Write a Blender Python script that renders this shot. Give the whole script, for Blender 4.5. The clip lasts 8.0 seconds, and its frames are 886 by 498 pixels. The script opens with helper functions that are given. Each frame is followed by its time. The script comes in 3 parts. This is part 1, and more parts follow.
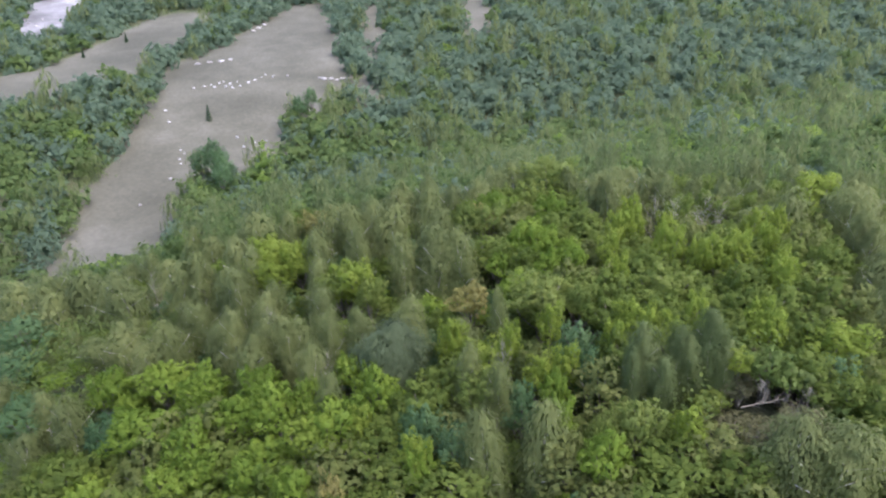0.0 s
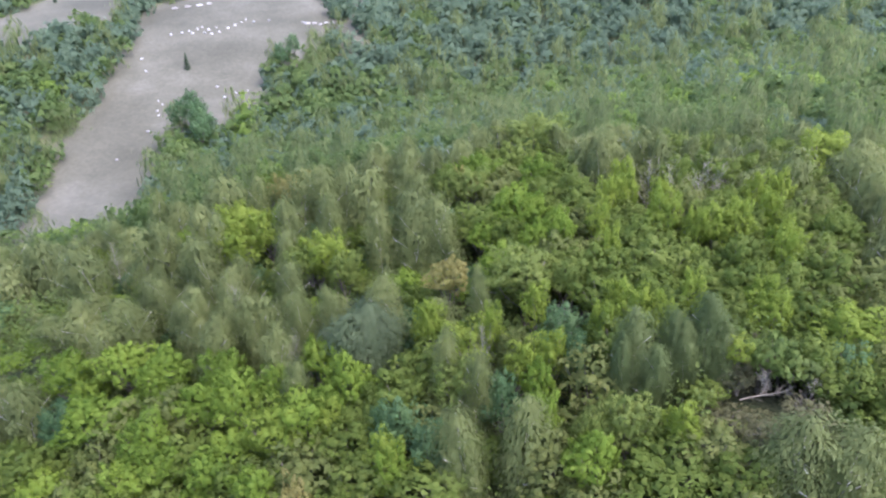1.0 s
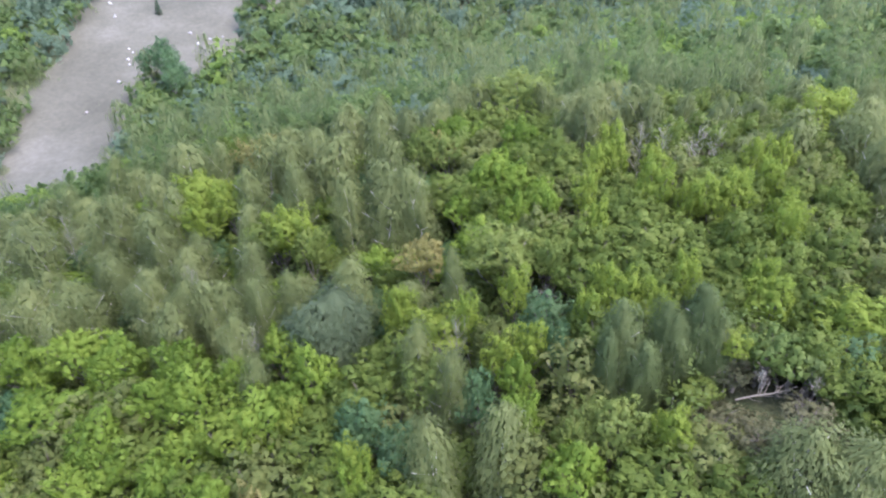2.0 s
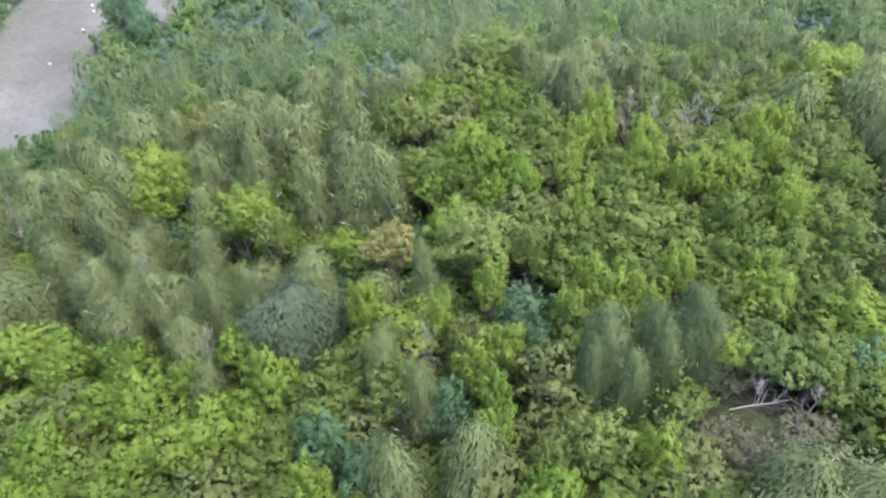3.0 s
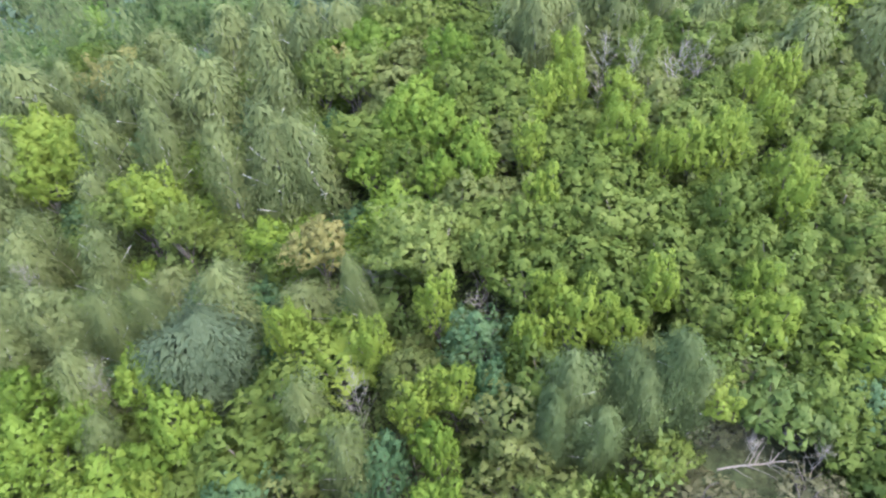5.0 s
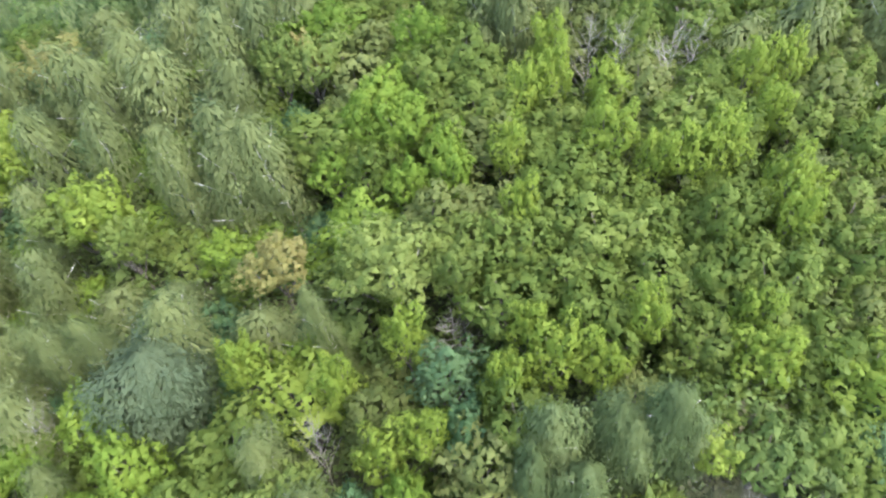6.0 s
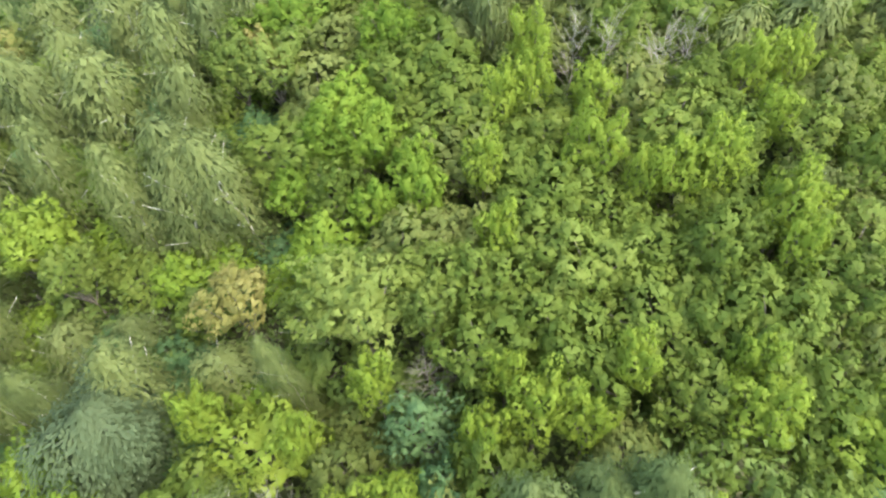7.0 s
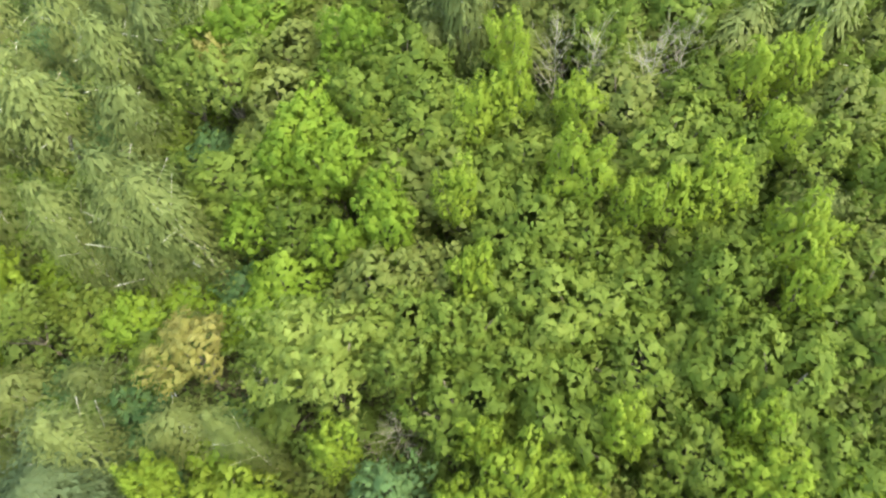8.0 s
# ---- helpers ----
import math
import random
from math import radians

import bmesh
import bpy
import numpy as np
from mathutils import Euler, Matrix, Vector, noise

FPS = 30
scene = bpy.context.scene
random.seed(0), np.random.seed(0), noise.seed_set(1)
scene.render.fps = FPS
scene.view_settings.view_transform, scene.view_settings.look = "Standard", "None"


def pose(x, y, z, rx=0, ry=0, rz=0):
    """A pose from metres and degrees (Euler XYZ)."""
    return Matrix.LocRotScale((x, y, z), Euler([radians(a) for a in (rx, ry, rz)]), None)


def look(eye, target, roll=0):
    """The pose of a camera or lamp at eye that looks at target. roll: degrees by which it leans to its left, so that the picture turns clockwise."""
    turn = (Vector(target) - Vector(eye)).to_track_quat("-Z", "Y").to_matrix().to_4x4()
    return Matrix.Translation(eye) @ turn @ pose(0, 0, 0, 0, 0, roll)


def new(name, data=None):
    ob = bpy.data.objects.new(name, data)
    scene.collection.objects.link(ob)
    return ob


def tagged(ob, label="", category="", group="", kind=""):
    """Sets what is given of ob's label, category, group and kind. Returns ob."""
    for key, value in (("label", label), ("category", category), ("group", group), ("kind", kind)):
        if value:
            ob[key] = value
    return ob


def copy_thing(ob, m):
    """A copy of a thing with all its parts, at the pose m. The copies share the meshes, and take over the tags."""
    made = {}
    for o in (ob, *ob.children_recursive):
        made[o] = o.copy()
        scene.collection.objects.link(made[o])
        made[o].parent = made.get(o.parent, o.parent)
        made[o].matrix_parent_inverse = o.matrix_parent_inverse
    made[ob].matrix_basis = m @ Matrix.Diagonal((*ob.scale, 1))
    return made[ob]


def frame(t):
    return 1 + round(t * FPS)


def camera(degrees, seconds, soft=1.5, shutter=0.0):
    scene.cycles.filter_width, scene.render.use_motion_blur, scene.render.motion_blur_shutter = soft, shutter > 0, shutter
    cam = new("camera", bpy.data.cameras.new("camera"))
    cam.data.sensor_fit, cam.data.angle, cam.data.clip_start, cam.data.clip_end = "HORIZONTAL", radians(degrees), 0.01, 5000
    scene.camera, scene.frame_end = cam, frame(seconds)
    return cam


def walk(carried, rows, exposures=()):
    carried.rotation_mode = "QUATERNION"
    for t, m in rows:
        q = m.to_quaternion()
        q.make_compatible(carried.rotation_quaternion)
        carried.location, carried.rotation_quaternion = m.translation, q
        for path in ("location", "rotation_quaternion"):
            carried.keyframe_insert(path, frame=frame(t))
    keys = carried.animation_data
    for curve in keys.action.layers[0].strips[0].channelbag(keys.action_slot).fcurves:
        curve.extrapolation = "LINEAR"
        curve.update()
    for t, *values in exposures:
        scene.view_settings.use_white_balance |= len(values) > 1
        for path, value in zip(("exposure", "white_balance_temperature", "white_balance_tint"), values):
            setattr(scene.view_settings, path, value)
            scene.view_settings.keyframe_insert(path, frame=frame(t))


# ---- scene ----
cam = camera(65.0, 8.0, soft=2.15, shutter=0.7)
PATH = [
    (0.0, (0.210, 0.717, 38.724), (-0.094, 19.324, 31.397), -1.43),
    (0.5, (0.837, 3.122, 38.814), (0.594, 21.434, 30.774), -1.62),
    (1.0, (1.465, 5.531, 38.912), (1.307, 23.512, 30.155), -1.78),
    (1.5, (2.095, 7.940, 39.015), (2.039, 25.554, 29.541), -1.92),
    (2.0, (2.731, 10.347, 39.121), (2.787, 27.559, 28.936), -2.05),
    (2.5, (3.374, 12.748, 39.227), (3.546, 29.525, 28.340), -2.19),
    (3.0, (4.027, 15.141, 39.329), (4.313, 31.451, 27.757), -2.34),
    (3.5, (4.691, 17.524, 39.424), (5.085, 33.337, 27.186), -2.51),
    (4.0, (5.369, 19.892, 39.510), (5.858, 35.185, 26.630), -2.72),
    (4.5, (6.064, 22.244, 39.582), (6.632, 36.995, 26.089), -2.97),
    (5.0, (6.777, 24.577, 39.639), (7.405, 38.770, 25.563), -3.28),
    (5.5, (7.510, 26.887, 39.677), (8.177, 40.512, 25.051), -3.66),
    (6.0, (8.266, 29.173, 39.693), (8.949, 42.223, 24.553), -4.11),
    (6.5, (9.047, 31.431, 39.684), (9.721, 43.906, 24.066), -4.65),
    (7.0, (9.856, 33.658, 39.647), (10.496, 45.564, 23.590), -5.30),
    (7.5, (10.693, 35.852, 39.578), (11.277, 47.201, 23.120), -6.04),
    (8.0, (11.563, 38.010, 39.476), (12.066, 48.818, 22.655), -6.91),
]
EXPOSURES = [(0.0, 1.06, 5700, 22), (0.5, 1.24, 5620, 23), (1.5, 1.48, 5460, 26), (4.0, 1.72, 5390, 22), (6.5, 1.91, 5950, 8), (8.0, 1.92, 7150, -8)]
walk(cam, [(t, look(eye, target, roll)) for t, eye, target, roll in PATH], EXPOSURES)

# ---- light ----
SUN_AZ, SUN_EL = radians(128), radians(60)      # clockwise from +y
world = bpy.data.worlds.new("sky")
scene.world = world
world.use_nodes = True
wn, wl = world.node_tree.nodes, world.node_tree.links
sky = wn.new("ShaderNodeTexSky")
sky.sky_type, sky.sun_disc = "NISHITA", False
sky.sun_elevation, sky.sun_rotation = SUN_EL, SUN_AZ
sky.air_density, sky.dust_density = 1.0, 4.0
wn["Background"].inputs["Strength"].default_value = 0.34
wl.new(sky.outputs["Color"], wn["Background"].inputs["Color"])
sun = new("sun", bpy.data.lights.new("sun", "SUN"))
sun.data.energy, sun.data.angle, sun.data.color = 0.58, radians(16), (1.0, 0.95, 0.84)
sun.matrix_basis = look((0, 0, 200), (-200 * math.sin(SUN_AZ) * math.cos(SUN_EL), -200 * math.cos(SUN_AZ) * math.cos(SUN_EL), 200 - 200 * math.sin(SUN_EL)))


# ---- materials ----
def shader(name, rough=0.6):
    m = bpy.data.materials.new(name)
    m.use_nodes = True
    n, l = m.node_tree.nodes, m.node_tree.links
    n["Principled BSDF"].inputs["Roughness"].default_value = rough
    n["Principled BSDF"].inputs["Specular IOR Level"].default_value = 0.25
    return m, n, l, n["Principled BSDF"]


def ramp(n, stops):
    r = n.new("ShaderNodeValToRGB")
    while len(r.color_ramp.elements) < len(stops):
        r.color_ramp.elements.new(0.5)
    for e, (at, c) in zip(r.color_ramp.elements, stops):
        e.position, e.color = at, (*c, 1)
    return r


def noise_node(n, l, scale, detail=4.0, coords=None, rough=0.55):
    t = n.new("ShaderNodeTexNoise")
    t.inputs["Scale"].default_value, t.inputs["Detail"].default_value, t.inputs["Roughness"].default_value = scale, detail, rough
    if coords:
        l.new(coords, t.inputs["Vector"])
    return t


def leaf_material(name, dark, mid, light, speckle=0.12, cells=False, thin=0.6, each=0.42, spray=1.7):
    """Leaves: a tone for each tree, another for each leaf, patches over the crown; light passes through them."""
    m, n, l, b = shader(name, 0.6)
    b.inputs["Specular IOR Level"].default_value = 0.14
    geo, info = n.new("ShaderNodeNewGeometry"), n.new("ShaderNodeObjectInfo")
    patches = noise_node(n, l, 0.55, 2.0, geo.outputs["Position"])
    mix = n.new("ShaderNodeMath"); mix.operation = "MULTIPLY_ADD"
    l.new(geo.outputs["Random Per Island"], mix.inputs[0]); mix.inputs[1].default_value = speckle
    add = n.new("ShaderNodeMath"); add.operation = "MULTIPLY_ADD"
    if cells:
        vor = n.new("ShaderNodeTexVoronoi"); vor.inputs["Scale"].default_value = 0.24
        l.new(geo.outputs["Position"], vor.inputs["Vector"])
        sep = n.new("ShaderNodeSeparateColor"); l.new(vor.outputs["Color"], sep.inputs[0])
        l.new(sep.outputs[0], add.inputs[0])
    else:
        l.new(info.outputs["Random"], add.inputs[0])
    add.inputs[1].default_value = each
    add2 = n.new("ShaderNodeMath"); add2.operation = "MULTIPLY_ADD"
    l.new(patches.outputs["Fac"], add2.inputs[0]); add2.inputs[1].default_value = 0.9; add2.inputs[2].default_value = -0.28
    sprays = noise_node(n, l, spray, 1.0, geo.outputs["Position"])
    add3 = n.new("ShaderNodeMath"); add3.operation = "MULTIPLY_ADD"
    l.new(sprays.outputs["Fac"], add3.inputs[0]); add3.inputs[1].default_value = 0.36
    less = n.new("ShaderNodeMath"); less.operation = "SUBTRACT"; less.inputs[1].default_value = 0.18
    l.new(add2.outputs[0], less.inputs[0]); l.new(less.outputs[0], add3.inputs[2])
    l.new(add3.outputs[0], add.inputs[2]); l.new(add.outputs[0], mix.inputs[2])
    r = ramp(n, [(0.05, dark), (0.5, mid), (0.95, light)])
    l.new(mix.outputs[0], r.inputs["Fac"])
    l.new(r.outputs["Color"], b.inputs["Base Color"])
    tr = n.new("ShaderNodeBsdfTranslucent")
    l.new(r.outputs["Color"], tr.inputs["Color"])
    both = n.new("ShaderNodeMixShader"); both.inputs["Fac"].default_value = thin
    l.new(b.outputs[0], both.inputs[1]); l.new(tr.outputs[0], both.inputs[2])
    l.new(both.outputs[0], n["Material Output"].inputs["Surface"])
    return m


def bark_material(name, base, marks, scale=(6, 6, 20)):
    m, n, l, b = shader(name, 0.85)
    tc = n.new("ShaderNodeTexCoord")
    mp = n.new("ShaderNodeMapping"); mp.inputs["Scale"].default_value = scale
    l.new(tc.outputs["Object"], mp.inputs["Vector"])
    t = noise_node(n, l, 1.0, 6.0, mp.outputs["Vector"])
    r = ramp(n, [(0.38, marks), (0.55, base)])
    l.new(t.outputs["Fac"], r.inputs["Fac"]); l.new(r.outputs["Color"], b.inputs["Base Color"])
    bump = n.new("ShaderNodeBump"); bump.inputs["Strength"].default_value = 0.4
    l.new(t.outputs["Fac"], bump.inputs["Height"]); l.new(bump.outputs["Normal"], b.inputs["Normal"])
    return m


MAPLE = leaf_material("maple_leaf", (0.1, 0.16, 0.021), (0.166, 0.24, 0.031), (0.224, 0.298, 0.044))
LIME = leaf_material("lime_leaf", (0.155, 0.215, 0.028), (0.2, 0.26, 0.036), (0.24, 0.293, 0.05))
OAK = leaf_material("oak_leaf", (0.08, 0.116, 0.019), (0.132, 0.178, 0.032), (0.196, 0.236, 0.053), 0.14)
PALE = leaf_material("pale_oak_leaf", (0.105, 0.152, 0.032), (0.17, 0.216, 0.047), (0.235, 0.278, 0.074))
TAN = leaf_material("dusty_oak_leaf", (0.096, 0.12, 0.029), (0.15, 0.178, 0.047), (0.21, 0.232, 0.072), 0.12)
ASH = leaf_material("ash_leaf", (0.06, 0.115, 0.045), (0.10, 0.17, 0.064), (0.155, 0.23, 0.095), 0.15)
BIRCH = leaf_material("birch_leaf", (0.09, 0.112, 0.038), (0.138, 0.165, 0.053), (0.19, 0.215, 0.073), 0.06, thin=0.5, each=0.6, spray=2.4)
GREY_BIRCH = leaf_material("grey_birch_leaf", (0.09, 0.124, 0.042), (0.13, 0.166, 0.056), (0.172, 0.206, 0.075), 0.05, thin=0.55)
WILLOW = leaf_material("willow_leaf", (0.09, 0.122, 0.056), (0.13, 0.165, 0.078), (0.172, 0.208, 0.108), 0.06, thin=0.55)
AUTUMN = leaf_material("turning_leaf", (0.165, 0.172, 0.045), (0.24, 0.225, 0.068), (0.325, 0.288, 0.105), 0.2)
SHRUB = leaf_material("shrub_leaf", (0.08, 0.12, 0.026), (0.13, 0.18, 0.042), (0.185, 0.225, 0.068))
# distant haze is put into this leaf colour: paler and bluer
FAR_HAZED = leaf_material("hazed_far_leaf", (0.084, 0.126, 0.074), (0.118, 0.168, 0.096), (0.162, 0.214, 0.12), 0.1, True, spray=0.6)
FAR_OAK = leaf_material("distant_oak_leaf", (0.06, 0.10, 0.03), (0.11, 0.16, 0.045), (0.175, 0.225, 0.07), 0.16, True)
FAR_BIRCH = leaf_material("distant_birch_leaf", (0.088, 0.114, 0.042), (0.134, 0.166, 0.058), (0.184, 0.216, 0.078), 0.08, True)
FAR_LIME = leaf_material("distant_lime_leaf", (0.09, 0.145, 0.03), (0.15, 0.22, 0.04), (0.22, 0.285, 0.06), 0.16, True)
DRY = leaf_material("dry_shrub_leaf", (0.085, 0.092, 0.04), (0.14, 0.14, 0.063), (0.20, 0.19, 0.095), 0.2)
BARK = bark_material("bark", (0.15, 0.135, 0.1), (0.065, 0.056, 0.042))
WHITE_BARK = bark_material("birch_bark", (0.46, 0.45, 0.39), (0.15, 0.145, 0.12), (3, 3, 9))
WEATHERED = bark_material("weathered_wood", (0.18, 0.158, 0.118), (0.11, 0.095, 0.07))
DEAD = bark_material("bleached_wood", (0.23, 0.215, 0.16), (0.15, 0.14, 0.1))


def ground_material():
    m, n, l, b = shader("forest_floor", 0.95)
    geo = n.new("ShaderNodeNewGeometry")
    a = noise_node(n, l, 0.12, 6.0, geo.outputs["Position"])
    c = noise_node(n, l, 3.0, 6.0, geo.outputs["Position"])
    r1 = ramp(n, [(0.35, (0.05, 0.07, 0.027)), (0.5, (0.074, 0.088, 0.038)), (0.68, (0.11, 0.108, 0.062))])
    r2 = ramp(n, [(0.3, (0.45, 0.45, 0.4)), (0.7, (1.3, 1.25, 1.15))])
    mix = n.new("ShaderNodeMix"); mix.data_type, mix.blend_type = "RGBA", "MULTIPLY"
    mix.inputs[0].default_value = 1.0
    l.new(a.outputs["Fac"], r1.inputs["Fac"]); l.new(c.outputs["Fac"], r2.inputs["Fac"])
    l.new(r1.outputs["Color"], mix.inputs[6]); l.new(r2.outputs["Color"], mix.inputs[7])
    l.new(mix.outputs[2], b.inputs["Base Color"])
    bump = n.new("ShaderNodeBump"); bump.inputs["Strength"].default_value, bump.inputs["Distance"].default_value = 0.8, 0.2
    l.new(c.outputs["Fac"], bump.inputs["Height"]); l.new(bump.outputs["Normal"], b.inputs["Normal"])
    return m


def field_material(name, dark, mid, light):
    m, n, l, b = shader(name, 0.95)
    geo = n.new("ShaderNodeNewGeometry")
    a = noise_node(n, l, 0.035, 7.0, geo.outputs["Position"], 0.62)
    c = noise_node(n, l, 0.9, 5.0, geo.outputs["Position"])
    r1 = ramp(n, [(0.36, dark), (0.5, mid), (0.64, light)])
    r2 = ramp(n, [(0.3, (0.82, 0.82, 0.8)), (0.7, (1.12, 1.12, 1.12))])
    mix = n.new("ShaderNodeMix"); mix.data_type, mix.blend_type = "RGBA", "MULTIPLY"
    mix.inputs[0].default_value = 1.0
    l.new(a.outputs["Fac"], r1.inputs["Fac"]); l.new(c.outputs["Fac"], r2.inputs["Fac"])
    l.new(r1.outputs["Color"], mix.inputs[6]); l.new(r2.outputs["Color"], mix.inputs[7])
    l.new(mix.outputs[2], b.inputs["Base Color"])
    return m


FLOOR = ground_material()
FIELD = field_material("bare_clay", (0.06, 0.058, 0.037), (0.082, 0.0785, 0.052), (0.107, 0.102, 0.073))
CHALK = field_material("chalk", (0.10, 0.097, 0.087), (0.18, 0.172, 0.16), (0.32, 0.31, 0.295))

# ---- the lie of the land ----
# The canopy's height: a far slope that rises, and swells and hollows on a regular grid.
AMPS = [-2.1, -0.1, 3.9, 1.9, 3.0, -1.0, -0.7, 1.2, 1.2, 4.3, 4.3, 4.4, 4.8, 2.0, 0.6, -5.2, -1.3, 4.7, 6.4, 4.9, -8.4, -5.9, -3.3, 0.7, 2.9, 2.5, 3.0, -5.6, -5.2, -0.7]
SPOTS = [(x, y, 22) for y in (28, 52, 76) for x in (-44, -22, 0, 22, 44)] + [(x, y, 50) for y in (110, 160, 212) for x in (-110, -55, 0, 55, 110)]
TREE = 7.2
MOUNDS = [(19.6, 36.8, 3.6, 5.7), (-36.5, 58.2, 4.0, 5.0)]      # open humps between the trees: x, y, radius, height


def canopy(x, y):
    x, y = np.asarray(x, float), np.asarray(y, float)
    z = 2.0 + 0.19 * 30 * np.logaddexp(0, (np.minimum(y, 520) - 205) / 30) + 0.03 * np.maximum(y - 520, 0)
    for (sx, sy, r), a in zip(SPOTS, AMPS):
        z = z + a * np.exp(-((x - sx) ** 2 + (y - sy) ** 2) / (2 * r * r))
    return z


def land(x, y):
    x, y = np.asarray(x, float), np.asarray(y, float)
    z = canopy(x, y) - TREE
    for mx, my, r, h in MOUNDS:
        z = z + h * np.exp(-((x - mx) ** 2 + (y - my) ** 2) / (2 * r * r))
    return z


def wobble(x, y, size, seed=0.0):
    return noise.noise((x / size, y / size, seed))


# Strips of open land: x, y, half width at one end, the same at the other.
FIELDS = {
    "main": [(-66, 110, 9, -77, 146, 12), (-77, 146, 12, -84, 178, 14), (-84, 178, 13, -72, 206, 23), (-72, 206, 23, -70, 266, 33), (-70, 266, 33, -69, 325, 18), (-69, 325, 18, -70, 362, 8)],
    "side": [(-168, 236, 21, -134, 266, 22), (-134, 266, 22, -127, 345, 17)],
    "strip": [(-38, 380, 6, -31, 300, 5), (-31, 300, 5, -28, 240, 4)],
    "patch": [(15, 380, 8, 12, 306, 6)],
    "corner": [(-118, 166, 7, -112, 150, 7)],
    "bank": [(-206, 388, 15, -180, 318, 10)],
}
COPSES = [(-64, 183, 8), (-59, 174, 8), (-44, 222, 7), (-48, 214, 6)]


def openness(x, y, key):
    """Metres inside the open land's edge; negative outside it."""
    best = -99.0
    for x1, y1, r1, x2, y2, r2 in FIELDS[key]:
        dx, dy = x2 - x1, y2 - y1
        k = min(1, max(0, ((x - x1) * dx + (y - y1) * dy) / (dx * dx + dy * dy)))
        best = max(best, r1 + (r2 - r1) * k - math.hypot(x - x1 - k * dx, y - y1 - k * dy))
    for cx, cy, r in COPSES if key == "main" else ():
        best = min(best, math.hypot(x - cx, y - cy) - r)
    return best + 2.5 * wobble(x, y, 9.0) + 1.2 * wobble(x, y, 3.0, 4.0)


def in_open(x, y):
    return y > 140 and any(openness(x, y, k) > 0 for k in FIELDS)


# ---- mesh tools ----
def part(name, bm, material, parent, label=""):
    me = bm
    if not isinstance(bm, bpy.types.Mesh):
        me = bpy.data.meshes.new(name)
        bm.to_mesh(me)
        bm.free()
    me.materials.clear()
    me.materials.append(material)
    ob = new(name, me)
    ob.parent = parent
    return tagged(ob, label)


def mesh_of(name, verts, faces, smooth=False):
    me = bpy.data.meshes.new(name)
    me.from_pydata(verts, [], faces)
    if smooth:
        me.polygons.foreach_set("use_smooth", [True] * len(me.polygons))
    me.update()
    return me


def foliage(name, *batches):
    """A mesh of loose small leaves, shaded softly as the sprays that they make up."""
    verts = np.concatenate([b[0] for b in batches])
    normals = np.concatenate([b[1] for b in batches])      # one for each corner
    n = len(verts)
    me = bpy.data.meshes.new(name)
    me.vertices.add(3 * n)
    me.vertices.foreach_set("co", verts.reshape(-1).astype(np.float32))
    me.loops.add(3 * n)
    me.loops.foreach_set("vertex_index", np.arange(3 * n, dtype=np.int32))
    me.polygons.add(n)
    me.polygons.foreach_set("loop_start", np.arange(0, 3 * n, 3, dtype=np.int32))
    me.update(calc_edges=True)
    me.normals_split_custom_set(normals.reshape(-1, 3))
    return me


def unit(v):
    return v / np.maximum(np.linalg.norm(v, axis=-1, keepdims=True), 1e-6)


def blades(rng, at, facing, size, width=0.85, loose=0.42, hang=0.0, stray=0.24):
    """Leaf blades at the points, turned more or less the way they face."""
    n = len(at)
    nor = unit(facing + loose * rng.normal(size=(n, 3)))
    tip = (1 - hang) * rng.normal(size=(n, 3)) - [0, 0, 2.5 * hang]
    tip = unit(tip - (tip * nor).sum(1, keepdims=True) * nor)
    side = np.cross(nor, tip)
    s = (size * rng.uniform(0.65, 1.3, n))[:, None]
    skew = rng.uniform(-0.3, 0.3, (n, 1))
    tri = np.stack([at - tip * s * 0.5, at + side * s * width * 0.5 + tip * s * (0.2 + skew), at - side * s * width * 0.5 + tip * s * (0.35 - skew)], 1)
    out = np.cross(tri[:, 1] - tri[:, 0], tri[:, 2] - tri[:, 0])
    wrong = (out * facing).sum(1) < 0
    tri[wrong] = tri[wrong][:, ::-1]
    return tri, np.repeat(unit(unit(facing) + stray * rng.normal(size=(n, 3))), 3, 0)


def spiral(rng, n, stray):
    """Directions spread evenly over the whole round."""
    z = 1 - 2 * (np.arange(n) + 0.5) / n
    t = np.arange(n) * 2.39996 + rng.uniform(0, 6.28)
    f = np.sqrt(1 - z * z)
    return unit(np.stack([f * np.cos(t), f * np.sin(t), z], 1) + rng.normal(size=(n, 3)) * stray / math.sqrt(n))


def tube(path, radii, sides=6):
    """Vertices and faces of a tapered limb along a path."""
    verts, faces = [], []
    for i, (p, r) in enumerate(zip(path, radii)):
        d = Vector(path[min(i + 1, len(path) - 1)]) - Vector(path[max(i - 1, 0)])
        q = d.to_track_quat("Z", "Y")
        for k in range(sides):
            a = 2 * math.pi * k / sides
            verts.append(tuple(Vector(p) + q @ Vector((r * math.cos(a), r * math.sin(a), 0))))
    for i in range(len(path) - 1):
        for k in range(sides):
            a, b = i * sides + k, i * sides + (k + 1) % sides
            faces.append((a, b, b + sides, a + sides))
    faces.append(tuple((len(path) - 1) * sides + k for k in range(sides)))
    return verts, faces


def joined(pieces):
    verts, faces = [], []
    for v, f in pieces:
        faces += [tuple(i + len(verts) for i in q) for q in f]
        verts += v
    return verts, faces


def bent(rng, a, b, n, sag):
    a, b = np.array(a, float), np.array(b, float)
    out = [tuple(a + (b - a) * k / n + rng.normal(size=3) * sag * math.sin(math.pi * k / n)) for k in range(n + 1)]
    return out


